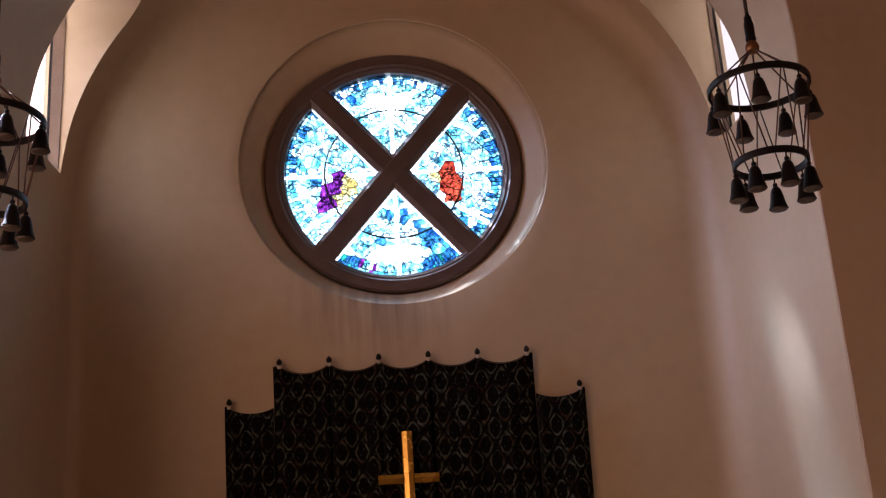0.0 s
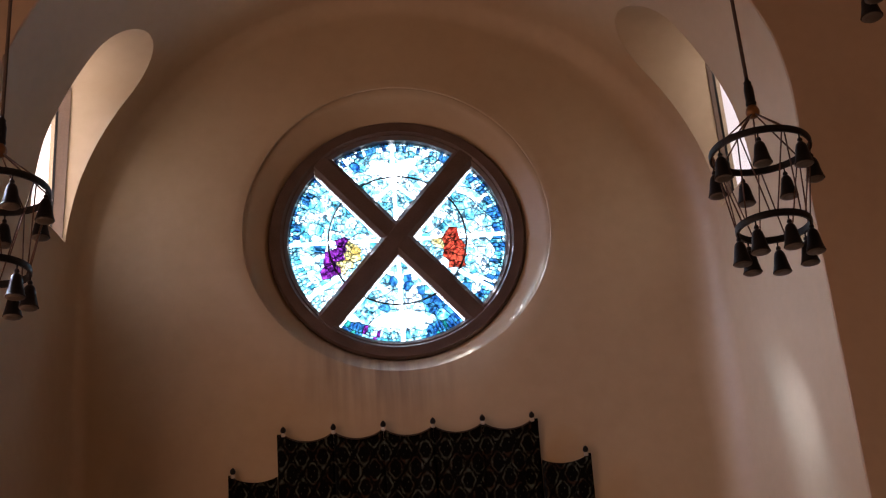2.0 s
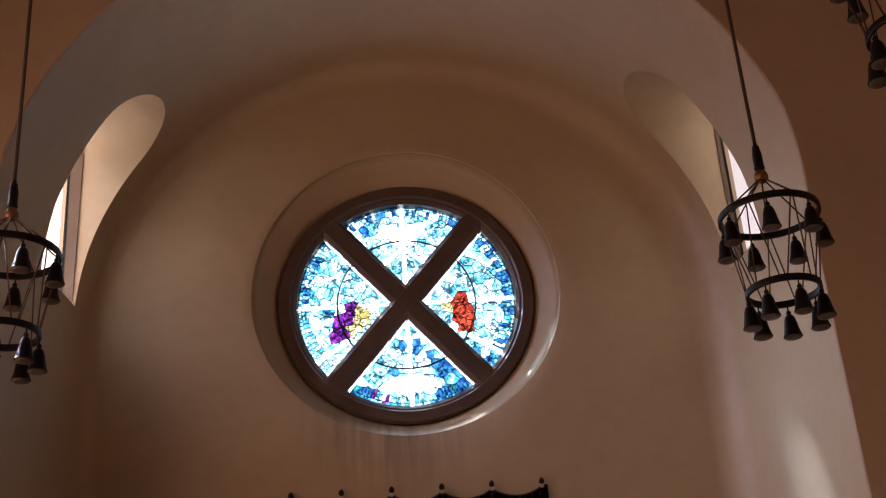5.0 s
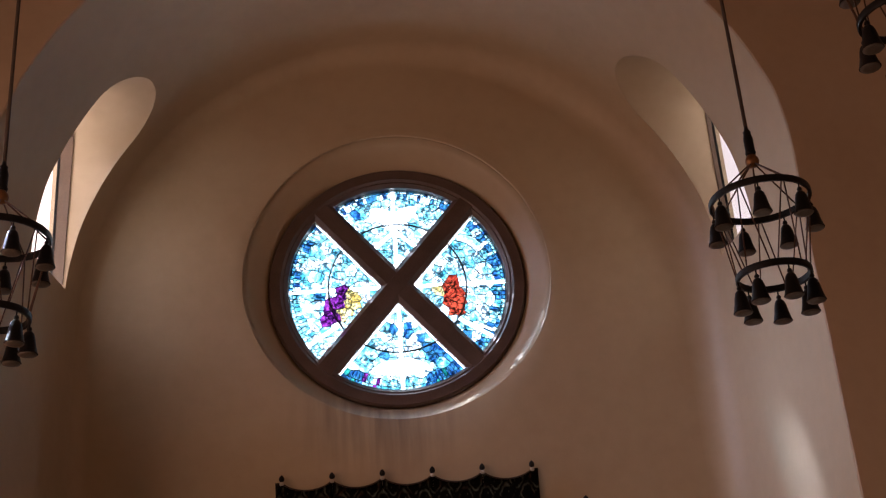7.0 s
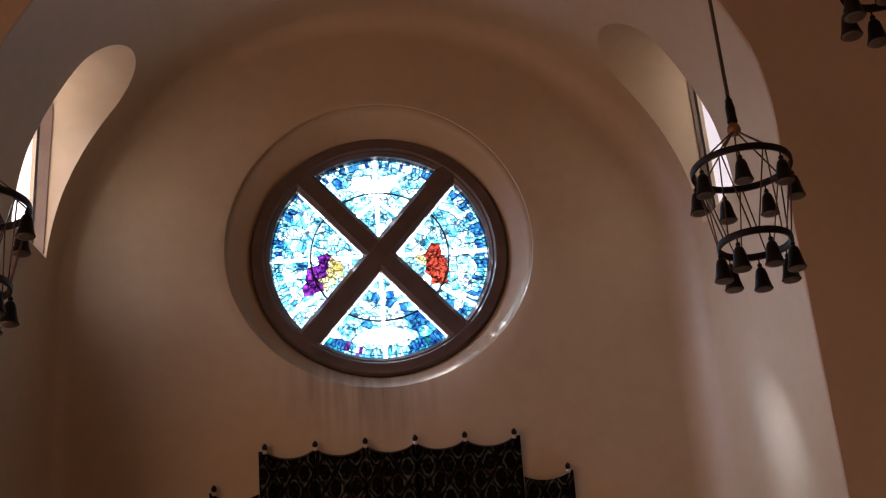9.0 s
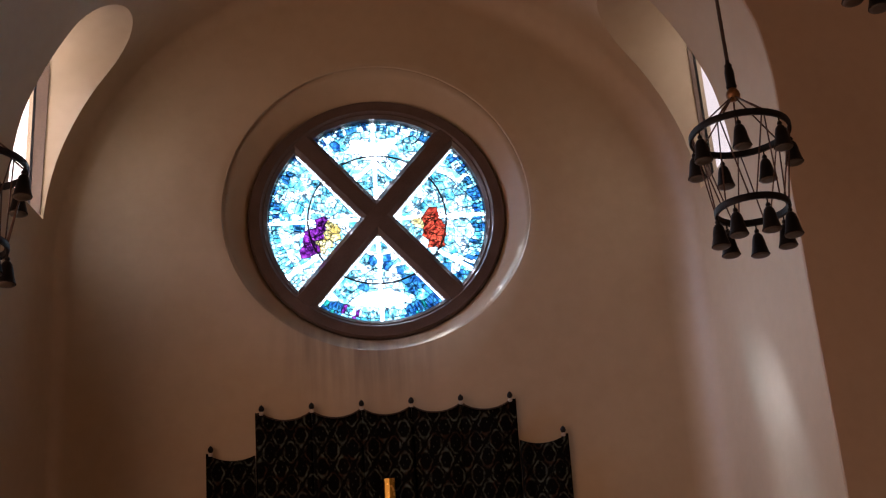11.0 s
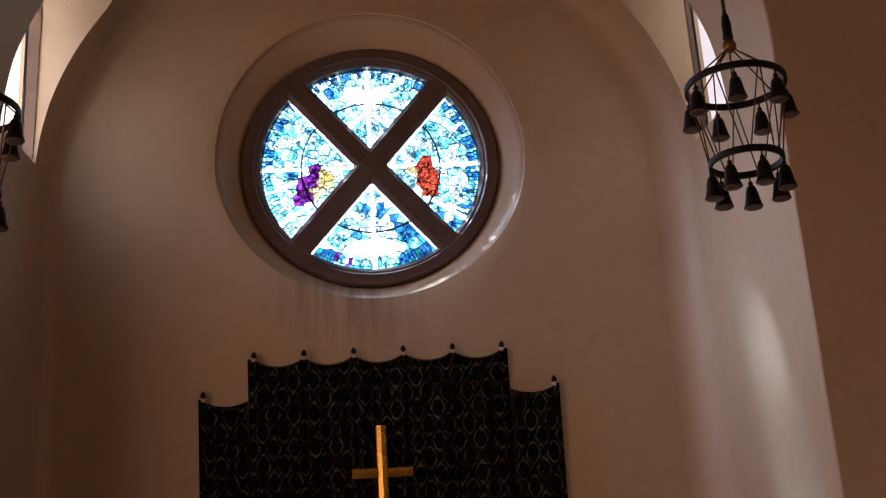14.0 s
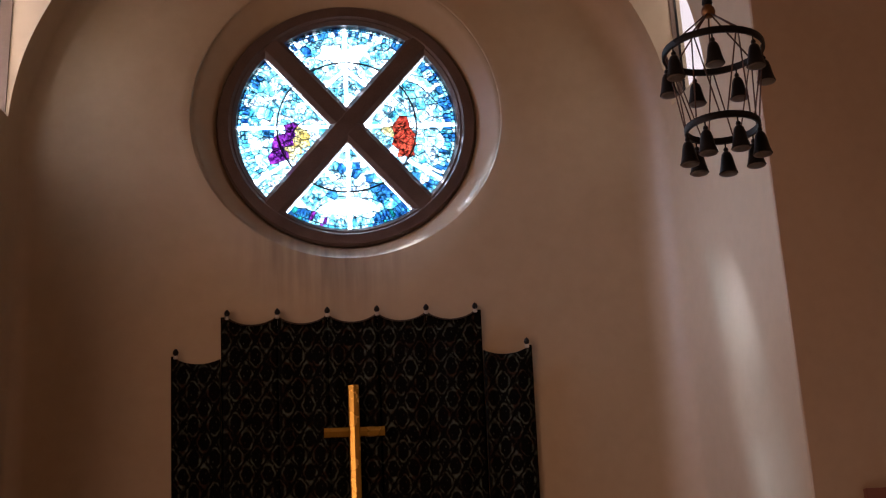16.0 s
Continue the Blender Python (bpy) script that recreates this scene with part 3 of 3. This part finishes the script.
def glass_tint(q, x, z, rng):
    """The tint of a piece at x, z from the window's centre, in the light q: top, right, bottom, left."""
    r = math.hypot(x, z)
    roll = rng.random()
    if q == 0:
        if abs(x) < 0.055 or (math.hypot(x * 0.8, z - 0.82) < 0.2) or abs(abs(x) - 0.8 * (z - 0.2)) < 0.04 and z < 0.7:
            return G_WHITE
        if r > 1.08:
            return G_WHITE if roll < 0.42 else (G_BLUE if roll < 0.85 else G_CYAN)
        return G_CYAN if roll < 0.72 else (G_WHITE if roll < 0.96 else G_BLUE)
    if q == 2:
        if abs(x) < 0.05 or (abs(z + 1.0) < 0.09 and abs(x) < 0.3):
            return G_WHITE
        if -0.42 < x < -0.25 and z < -0.75:
            return G_PURPLE if roll < 0.3 else G_CYAN
        if r > 1.08:
            return (G_GREEN if roll < 0.3 else G_BLUE) if abs(x) > 0.25 else G_CYAN
        if x > 0.25 and z < -0.7:
            return G_BLUE if roll < 0.6 else G_CYAN
        return G_WHITE if roll < 0.5 else (G_CYAN if roll < 0.85 else G_BLUE)
    if q in FIGURES:
        for shape, tint in FIGURES[q]:
            if inside(shape, x, z):
                return tint
    if r > 1.09:
        return G_BLUE if roll < 0.45 and (z > 0 or q == 1) else (G_CYAN if roll < 0.75 else G_WHITE)
    if abs(z - 0.02) < 0.04 or abs(abs(x) * 0.55 + z + 0.02) < 0.05:
        return G_WHITE
    if r < 0.8:
        return G_CYAN if roll < 0.55 else G_WHITE
    return G_WHITE if roll < 0.6 else (G_CYAN if roll < 0.95 else G_BLUE)


def rose_light(q, rng):
    """One of the four stained-glass lights: pieces of glass held in lead."""
    beta = BAR_ANGLE
    lo, hi = ((beta, math.pi - beta), (-beta, beta), (-math.pi + beta, -beta), (math.pi - beta, math.pi + beta))[q]
    mid = (lo + hi) / 2
    half = (hi - lo) / 2
    off = (BAR_HALF - 0.008) / math.sin(half)
    apex = (off * math.cos(mid), off * math.sin(mid))
    rr = ROSE_R + 0.004
    bend = math.asin(min(1, off * math.sin(half) / rr))
    border = 0.021
    inset = (BAR_HALF - 0.008 + border) / math.sin(half)
    bend_in = math.asin(min(1, inset * math.sin(half) / rr))
    tip = (inset * math.cos(mid), inset * math.sin(mid))
    edges = [[apex, (rr * math.cos(lo + bend), rr * math.sin(lo + bend)), (rr * math.cos(lo + bend_in), rr * math.sin(lo + bend_in)), tip],
             [apex, tip, (rr * math.cos(hi - bend_in), rr * math.sin(hi - bend_in)), (rr * math.cos(hi - bend), rr * math.sin(hi - bend))]]
    apex, bend = tip, bend_in
    outline = [apex] + [(rr * math.cos(a), rr * math.sin(a)) for a in np.linspace(lo + bend, hi - bend, 28)]
    seeds = []
    count = 34
    for rad, shift in ((rr - 0.018, 0.5), (rr - 0.062, 0.25)):
        for k in range(count):
            a = lo + bend + (hi - lo - 2 * bend) * (k + shift + rng.uniform(-0.15, 0.15)) / count
            seeds.append((rad * math.cos(a), rad * math.sin(a)))
    for shape, tint in FIGURES.get(q, ()):
        for k in range(400):
            x, z = rng.uniform(-0.86, 0.86), rng.uniform(-0.38, 0.18)
            if inside(shape, x, z) and all((x - u) ** 2 + ((z - w) * 0.6) ** 2 > 0.036 ** 2 for u, w in seeds):
                seeds.append((x, z))
    base_count, tries = len(seeds), 0
    while len(seeds) < base_count + (46 if q in (1, 3) else 52) and tries < 20000:
        tries += 1
        a, rad = rng.uniform(lo, hi), rr * math.sqrt(rng.random()) * 0.94
        x, z = rad * math.cos(a), rad * math.sin(a)
        if rng.random() < 0.35 and q in (0, 2):
            x = rng.choice((-0.085, 0.0, 0.085))
        if not inside(outline, x, z):
            continue
        if all((x - u) ** 2 + (z - w) ** 2 > 0.075 ** 2 for u, w in seeds):
            seeds.append((x, z))
    light = bpy.data.objects.new("stained_glass", None)
    scene.collection.objects.link(light)
    light.parent = rose
    light["label"] = ("stained glass of a white star on blue", "stained glass with a red shape on pale blue", "stained glass of pale beams over blue", "stained glass with purple and yellow shapes on pale blue")[q]
    for edge in edges:
        bm = bmesh.new()
        front, back = [bm.verts.new((x, 0.118, z)) for x, z in edge], [bm.verts.new((x, 0.123, z)) for x, z in edge]
        bm.faces.new(front), bm.faces.new(back[::-1])
        for a in range(4):
            b = (a + 1) % 4
            bm.faces.new((front[b], front[a], back[a], back[b]))
        part("glass_border", bm, G_PALE, light, "clear glass border strip", smooth=False)
    lead = bmesh.new()
    for i, (sx, sz) in enumerate(seeds):
        cell = outline
        for j, (tx, tz) in enumerate(seeds):
            if i != j and abs(tx - sx) < 0.6 and abs(tz - sz) < 0.6:
                cell = clip_half(cell, (sx + tx) / 2, (sz + tz) / 2, tx - sx, tz - sz)
                if len(cell) < 3:
                    break
        if len(cell) < 3:
            continue
        cx, cz = sum(p[0] for p in cell) / len(cell), sum(p[1] for p in cell) / len(cell)
        g = 0.995
        bm = bmesh.new()
        front = [bm.verts.new((cx + (x - cx) * g, 0.118, cz + (z - cz) * g)) for x, z in cell]
        back = [bm.verts.new((cx + (x - cx) * g, 0.123, cz + (z - cz) * g)) for x, z in cell]
        bm.faces.new(front)
        bm.faces.new(back[::-1])
        for a in range(len(front)):
            b = (a + 1) % len(front)
            bm.faces.new((front[b], front[a], back[a], back[b]))
        part("glass_piece", bm, glass_tint(q, sx, sz, rng), light, smooth=False)
        wide = 0.001 + 0.0016 * rng.random()
        for a in range(len(cell)):
            p0, p1 = cell[a], cell[(a + 1) % len(cell)]
            d = Vector((p1[0] - p0[0], p1[1] - p0[1]))
            if d.length < 0.004:
                continue
            nrm = Vector((-d.y, d.x)).normalized() * wide
            ring = [lead.verts.new((p[0] + k * nrm.x, 0.111, p[1] + k * nrm.y)) for p, k in ((p0, -1), (p0, 1), (p1, 1), (p1, -1))]
            rear = [lead.verts.new((v.co.x, 0.127, v.co.z)) for v in ring]
            lead.faces.new(ring)
            for u in range(4):
                w = (u + 1) % 4
                lead.faces.new((ring[u], ring[w], rear[w], rear[u]))
    # the curved lead line of the design
    for k in range(14):
        a0, a1 = lo + 0.06 + (hi - lo - 0.12) * k / 14, lo + 0.06 + (hi - lo - 0.12) * (k + 1) / 14
        bar(lead, (0.76 * math.cos(a0), 0.112, 0.76 * math.sin(a0)), (0.76 * math.cos(a1), 0.112, 0.76 * math.sin(a1)), 0.010, 4)
    part("lead_came", lead, LEAD, light, "dark lead between the glass", smooth=False)


rng = random.Random(7)
for q in range(4):
    rose_light(q, rng)

# ---- dossal hanging ----
FINIALS = [-1.099 + 0.4991 * k for k in range(6)]
TOP_Z, LOW_Z = 3.105 + EYE, 2.722 + EYE
DOSSAL_FOOT = 0.6
dossal = thing("dossal_curtain", pose(0, Y_END - 0.06, 0), "dark green-black brocade hanging with a scalloped stepped top", "curtain")


def scallop(x, a, b, z, sag):
    t = (x - a) / (b - a)
    return z - sag * (1 - (2 * t - 1) ** 2) ** 0.8 if 0 < t < 1 else z


def cloth_panel(x0, x1, top, name, seedling):
    """A hanging width of cloth between x0 and x1, with folds and the given top line."""
    bm = bmesh.new()
    uvl = bm.loops.layers.uv.new("UVMap")
    nx, nz = max(6, int((x1 - x0) / 0.022)), 46
    r = random.Random(seedling)
    ph, ph2 = r.uniform(0, 6), r.uniform(0, 6)
    grid, shift = {}, {}
    for i in range(nx + 1):
        x = x0 + (x1 - x0) * i / nx
        zt = top(x)
        edge = min(i, nx - i) / nx
        for j in range(nz + 1):
            t = (j / nz) ** 1.15
            z = zt + (DOSSAL_FOOT - zt) * t
            hang = min(1.0, (zt - z) / 0.6)
            fold = 0.016 * hang * math.sin(2 * math.pi * (x - x0) / (x1 - x0) * 1.0 + ph) + 0.007 * hang * math.sin(17 * x + ph2 + 0.25 * z)
            seam = -0.02 * math.exp(-(edge / 0.05) ** 2) * hang
            grid[i, j] = bm.verts.new((0.15 + (x - 0.15) * (1 - 0.009 * (zt - z)), -fold - seam, z))
            shift[grid[i, j]] = (x, z)
    for i in range(nx):
        for j in range(nz):
            f = bm.faces.new((grid[i, j], grid[i, j + 1], grid[i + 1, j + 1], grid[i + 1, j]))
            for lp in f.loops:
                lp[uvl].uv = shift[lp.vert]
    ob = part(name, bm, BROCADE, dossal)
    s = ob.modifiers.new("thickness", "SOLIDIFY")
    s.thickness, s.offset = 0.012, 0
    return ob


L_STEP, R_STEP = -1.163, 1.456
cloth_panel(-1.648, L_STEP - 0.002, lambda x: scallop(x, -1.63, L_STEP + 0.05, LOW_Z, 0.085) if x > -1.6 else LOW_Z, "curtain_panel", 1)
for k in range(5):
    a, b = FINIALS[k], FINIALS[k + 1]
    x0, x1 = (L_STEP if k == 0 else a + 0.001), (R_STEP if k == 4 else b - 0.001)
    cloth_panel(x0, x1, lambda x, a=a, b=b: scallop(x, a, b, TOP_Z, 0.09), "curtain_panel", 2 + k)
cloth_panel(R_STEP + 0.002, 1.952, lambda x: scallop(x, R_STEP - 0.05, 1.93, LOW_Z, 0.085) if x < 1.905 else LOW_Z, "curtain_panel", 9)

# narrow braid along the scallops
for a, b, z, sag in [(FINIALS[k], FINIALS[k + 1], TOP_Z, 0.09) for k in range(5)]:
    bm = bmesh.new()
    pts = [(a + (b - a) * i / 24, -0.012, scallop(a + (b - a) * i / 24, a, b, z, sag) - 0.004) for i in range(25)]
    for p0, p1 in zip(pts, pts[1:]):
        bar(bm, p0, p1, 0.008, 5)
    part("braid", bm, CORD, dossal, "dark braid along the top edge")


def finial(x, z):
    """A turned dark knob on a small pale collar and a wall peg."""
    f = thing("finial", pose(x, Y_END - 0.075, z), "small turned dark wooden finial holding up the hanging", "finial", "finials along the hanging")
    part("collar", spin(bmesh.new(), [(0.016, 0.0), (0.022, 0.008), (0.022, 0.026), (0.014, 0.034)], 14), FROST, f, "pale collar")
    part("knob", spin(bmesh.new(), [(0.012, 0.03), (0.016, 0.038), (0.026, 0.05), (0.029, 0.064), (0.024, 0.082), (0.012, 0.097), (0.004, 0.104)], 16), IRON, f, "dark acorn-shaped knob")
    part("peg", bar(bmesh.new(), (0, 0.0, 0.018), (0, 0.08, 0.018), 0.01, 8), IRON, f, "iron peg into the wall")


for x in FINIALS:
    finial(x, TOP_Z - 0.03)
for x in (-1.601, 1.901):
    finial(x, LOW_Z - 0.03)

# ---- gilded cross ----
cross = thing("altar_cross", pose(0.137, Y_END - 0.16, 0), "tall gilded wooden Latin cross before the dark hanging", "cross")
CROSS_TOP, ARM_Z = 2.352 + EYE, 1.892 + EYE


def bevelled_bar(x0, x1, z0, z1, upright):
    """A bar with a low ridge along the middle of its face and chamfered edges."""
    bm = bmesh.new()
    half = ((x1 - x0) if upright else (z1 - z0)) / 2
    section = [(-half, 0.05), (-half, -0.012), (-half * 0.8, -0.024), (0, -0.042 if upright else -0.054), (half * 0.8, -0.024), (half, -0.012), (half, 0.05)]
    ends = (z0, z1) if upright else (x0, x1)
    mid = (x0 + x1) / 2 if upright else (z0 + z1) / 2
    rings = [[bm.verts.new((mid + o, y, e) if upright else (e, y, mid + o)) for o, y in section] for e in ends]
    for i in range(len(section)):
        j = (i + 1) % len(section)
        bm.faces.new((rings[0][i], rings[0][j], rings[1][j], rings[1][i]))
    bm.faces.new(rings[0]), bm.faces.new(rings[1][::-1])
    bmesh.ops.recalc_face_normals(bm, faces=bm.faces)
    return bm


part("shaft", bevelled_bar(-0.053, 0.053, 0.75 + EYE, CROSS_TOP, True), GOLD, cross, smooth=False)
part("arm", bevelled_bar(-0.295, -0.0535, ARM_Z - 0.046, ARM_Z + 0.046, False), GOLD, cross, smooth=False)
part("arm", bevelled_bar(0.0535, 0.295, ARM_Z - 0.046, ARM_Z + 0.046, False), GOLD, cross, smooth=False)
part("wall_bracket", box(bmesh.new(), -0.02, 0.02, 0.05, 0.155, 1.1 + EYE, 1.14 + EYE), IRON, cross, "iron bracket behind the shaft", smooth=False)


# ---- chandeliers ----
RING_UP, RING_LOW = 0.362, 0.262
Z_UP, Z_LOW = -0.329, -0.938     # ring heights below the hub ball
BELLS = 7
BELL_PROFILE = [(0.004, 0.0), (0.014, -0.004), (0.019, -0.018), (0.014, -0.032), (0.024, -0.040), (0.036, -0.056), (0.045, -0.09), (0.053, -0.14), (0.064, -0.185), (0.071, -0.204), (0.065, -0.207)]


def band(r):
    """A flat iron hoop."""
    return spin(bmesh.new(), [(r - 0.011, -0.023), (r + 0.009, -0.026), (r + 0.013, -0.017), (r + 0.013, 0.017), (r + 0.009, 0.026), (r - 0.011, 0.023)], 56, closed=True)


def chandelier():
    c = thing("chandelier", Matrix(), "black iron two-ring chandelier hung with bell-shaped shades", "chandelier", "chandeliers in the nave")
    part("hub", spin(bmesh.new(), [(0.012, -0.05), (0.036, -0.043), (0.05, -0.02), (0.053, 0.0), (0.047, 0.025), (0.03, 0.045), (0.03, 0.055)], 20), BRONZE, c, "bronze ball under the sleeve")
    part("sleeve", spin(bmesh.new(), [(0.034, 0.05), (0.041, 0.07), (0.036, 0.09), (0.037, 0.19), (0.027, 0.235), (0.03, 0.25), (0.016, 0.27), (0.014, 0.30)], 16), IRON, c, "dark turned sleeve")
    ru = crease(part("ring", band(RING_UP), IRON, c, "wide black iron hoop"), 30)
    rl = crease(part("ring", band(RING_LOW), IRON, c, "narrow black iron hoop"), 30)
    ru.location.z, rl.location.z = Z_UP, Z_LOW
    step = 2 * math.pi / BELLS
    for k in range(BELLS):
        a = k * step
        spot = lambda r, ang, z: (r * math.sin(ang), -r * math.cos(ang), z)
        part("hanger", bar(bmesh.new(), spot(0.03, a + 0.2, -0.03), spot(RING_UP, a + 0.2, Z_UP + 0.015), 0.0065), ROD, c)
        part("stay", bar(bmesh.new(), spot(RING_UP, a + 0.22, Z_UP), spot(RING_LOW, a + 0.22 + 0.34, Z_LOW), 0.0055), ROD, c)
        part("stay", bar(bmesh.new(), spot(RING_UP, a + 0.18, Z_UP), spot(RING_LOW, a + 0.18 - 0.34, Z_LOW), 0.0055), ROD, c)
    bell_mesh, lens_mesh, link_mesh = None, None, None
    for r, z, phase in ((RING_UP, Z_UP, radians(-18)), (RING_LOW, Z_LOW, radians(6))):
        for k in range(BELLS):
            a = phase + k * step
            if bell_mesh is None:
                sh = part("shade", spin(bmesh.new(), BELL_PROFILE, 20), IRON, c, "black bell-shaped metal shade")
                crease(sh, 60)
                ln = part("diffuser", spin(bmesh.new(), [(0.0645, -0.2), (0.064, -0.212), (0.04, -0.216), (0.008, -0.217)], 18), SHADE_GLASS, sh, "pale frosted glass underside")
                lk = part("link", bar(bmesh.new(), (0, 0, -0.003), (0, 0, 0.06), 0.006), IRON, sh)
                bell_mesh, lens_mesh, link_mesh = sh.data, ln.data, lk.data
            else:
                sh = new("shade", bell_mesh)
                tagged(sh, "black bell-shaped metal shade")
                sh.parent = c
                ln, lk = new("diffuser", lens_mesh), new("link", link_mesh)
                tagged(ln, "pale frosted glass underside")
                ln.parent, lk.parent = sh, sh
            sh.location = (r * math.sin(a), -r * math.cos(a), z - 0.055)
    return c


HUB_Z = 4.312
first = chandelier()


def hang(c, x, y, z, turn=0):
    c.matrix_world = pose(x, y, z + EYE, 0, 0, turn)
    part("cord", bar(bmesh.new(), (0, 0, 0.28), (0, 0, NAVE_TOP - z - EYE), 0.015, 8), CORD, c, "dark twisted cord up to the ceiling")


others = [copy_thing(first, Matrix()) for _ in range(2)]
hang(first, 2.817, 8.23, HUB_Z + 0.004)
hang(others[0], -2.744, 8.23, HUB_Z + 0.004)
hang(others[1], 3.373, 6.55, 5.355, 18)

# ---- wooden board on the arch wall ----
board = thing("wooden_board", pose(4.128, Y_ARCH - 0.05, 0.174 + EYE), "dark red-brown wooden board hung on the arch wall", "board")
part("frame", box(bmesh.new(), 0, 0.7, -0.02, 0.05, 0.0, 0.735, 0.006), RED_WOOD, board, smooth=False)
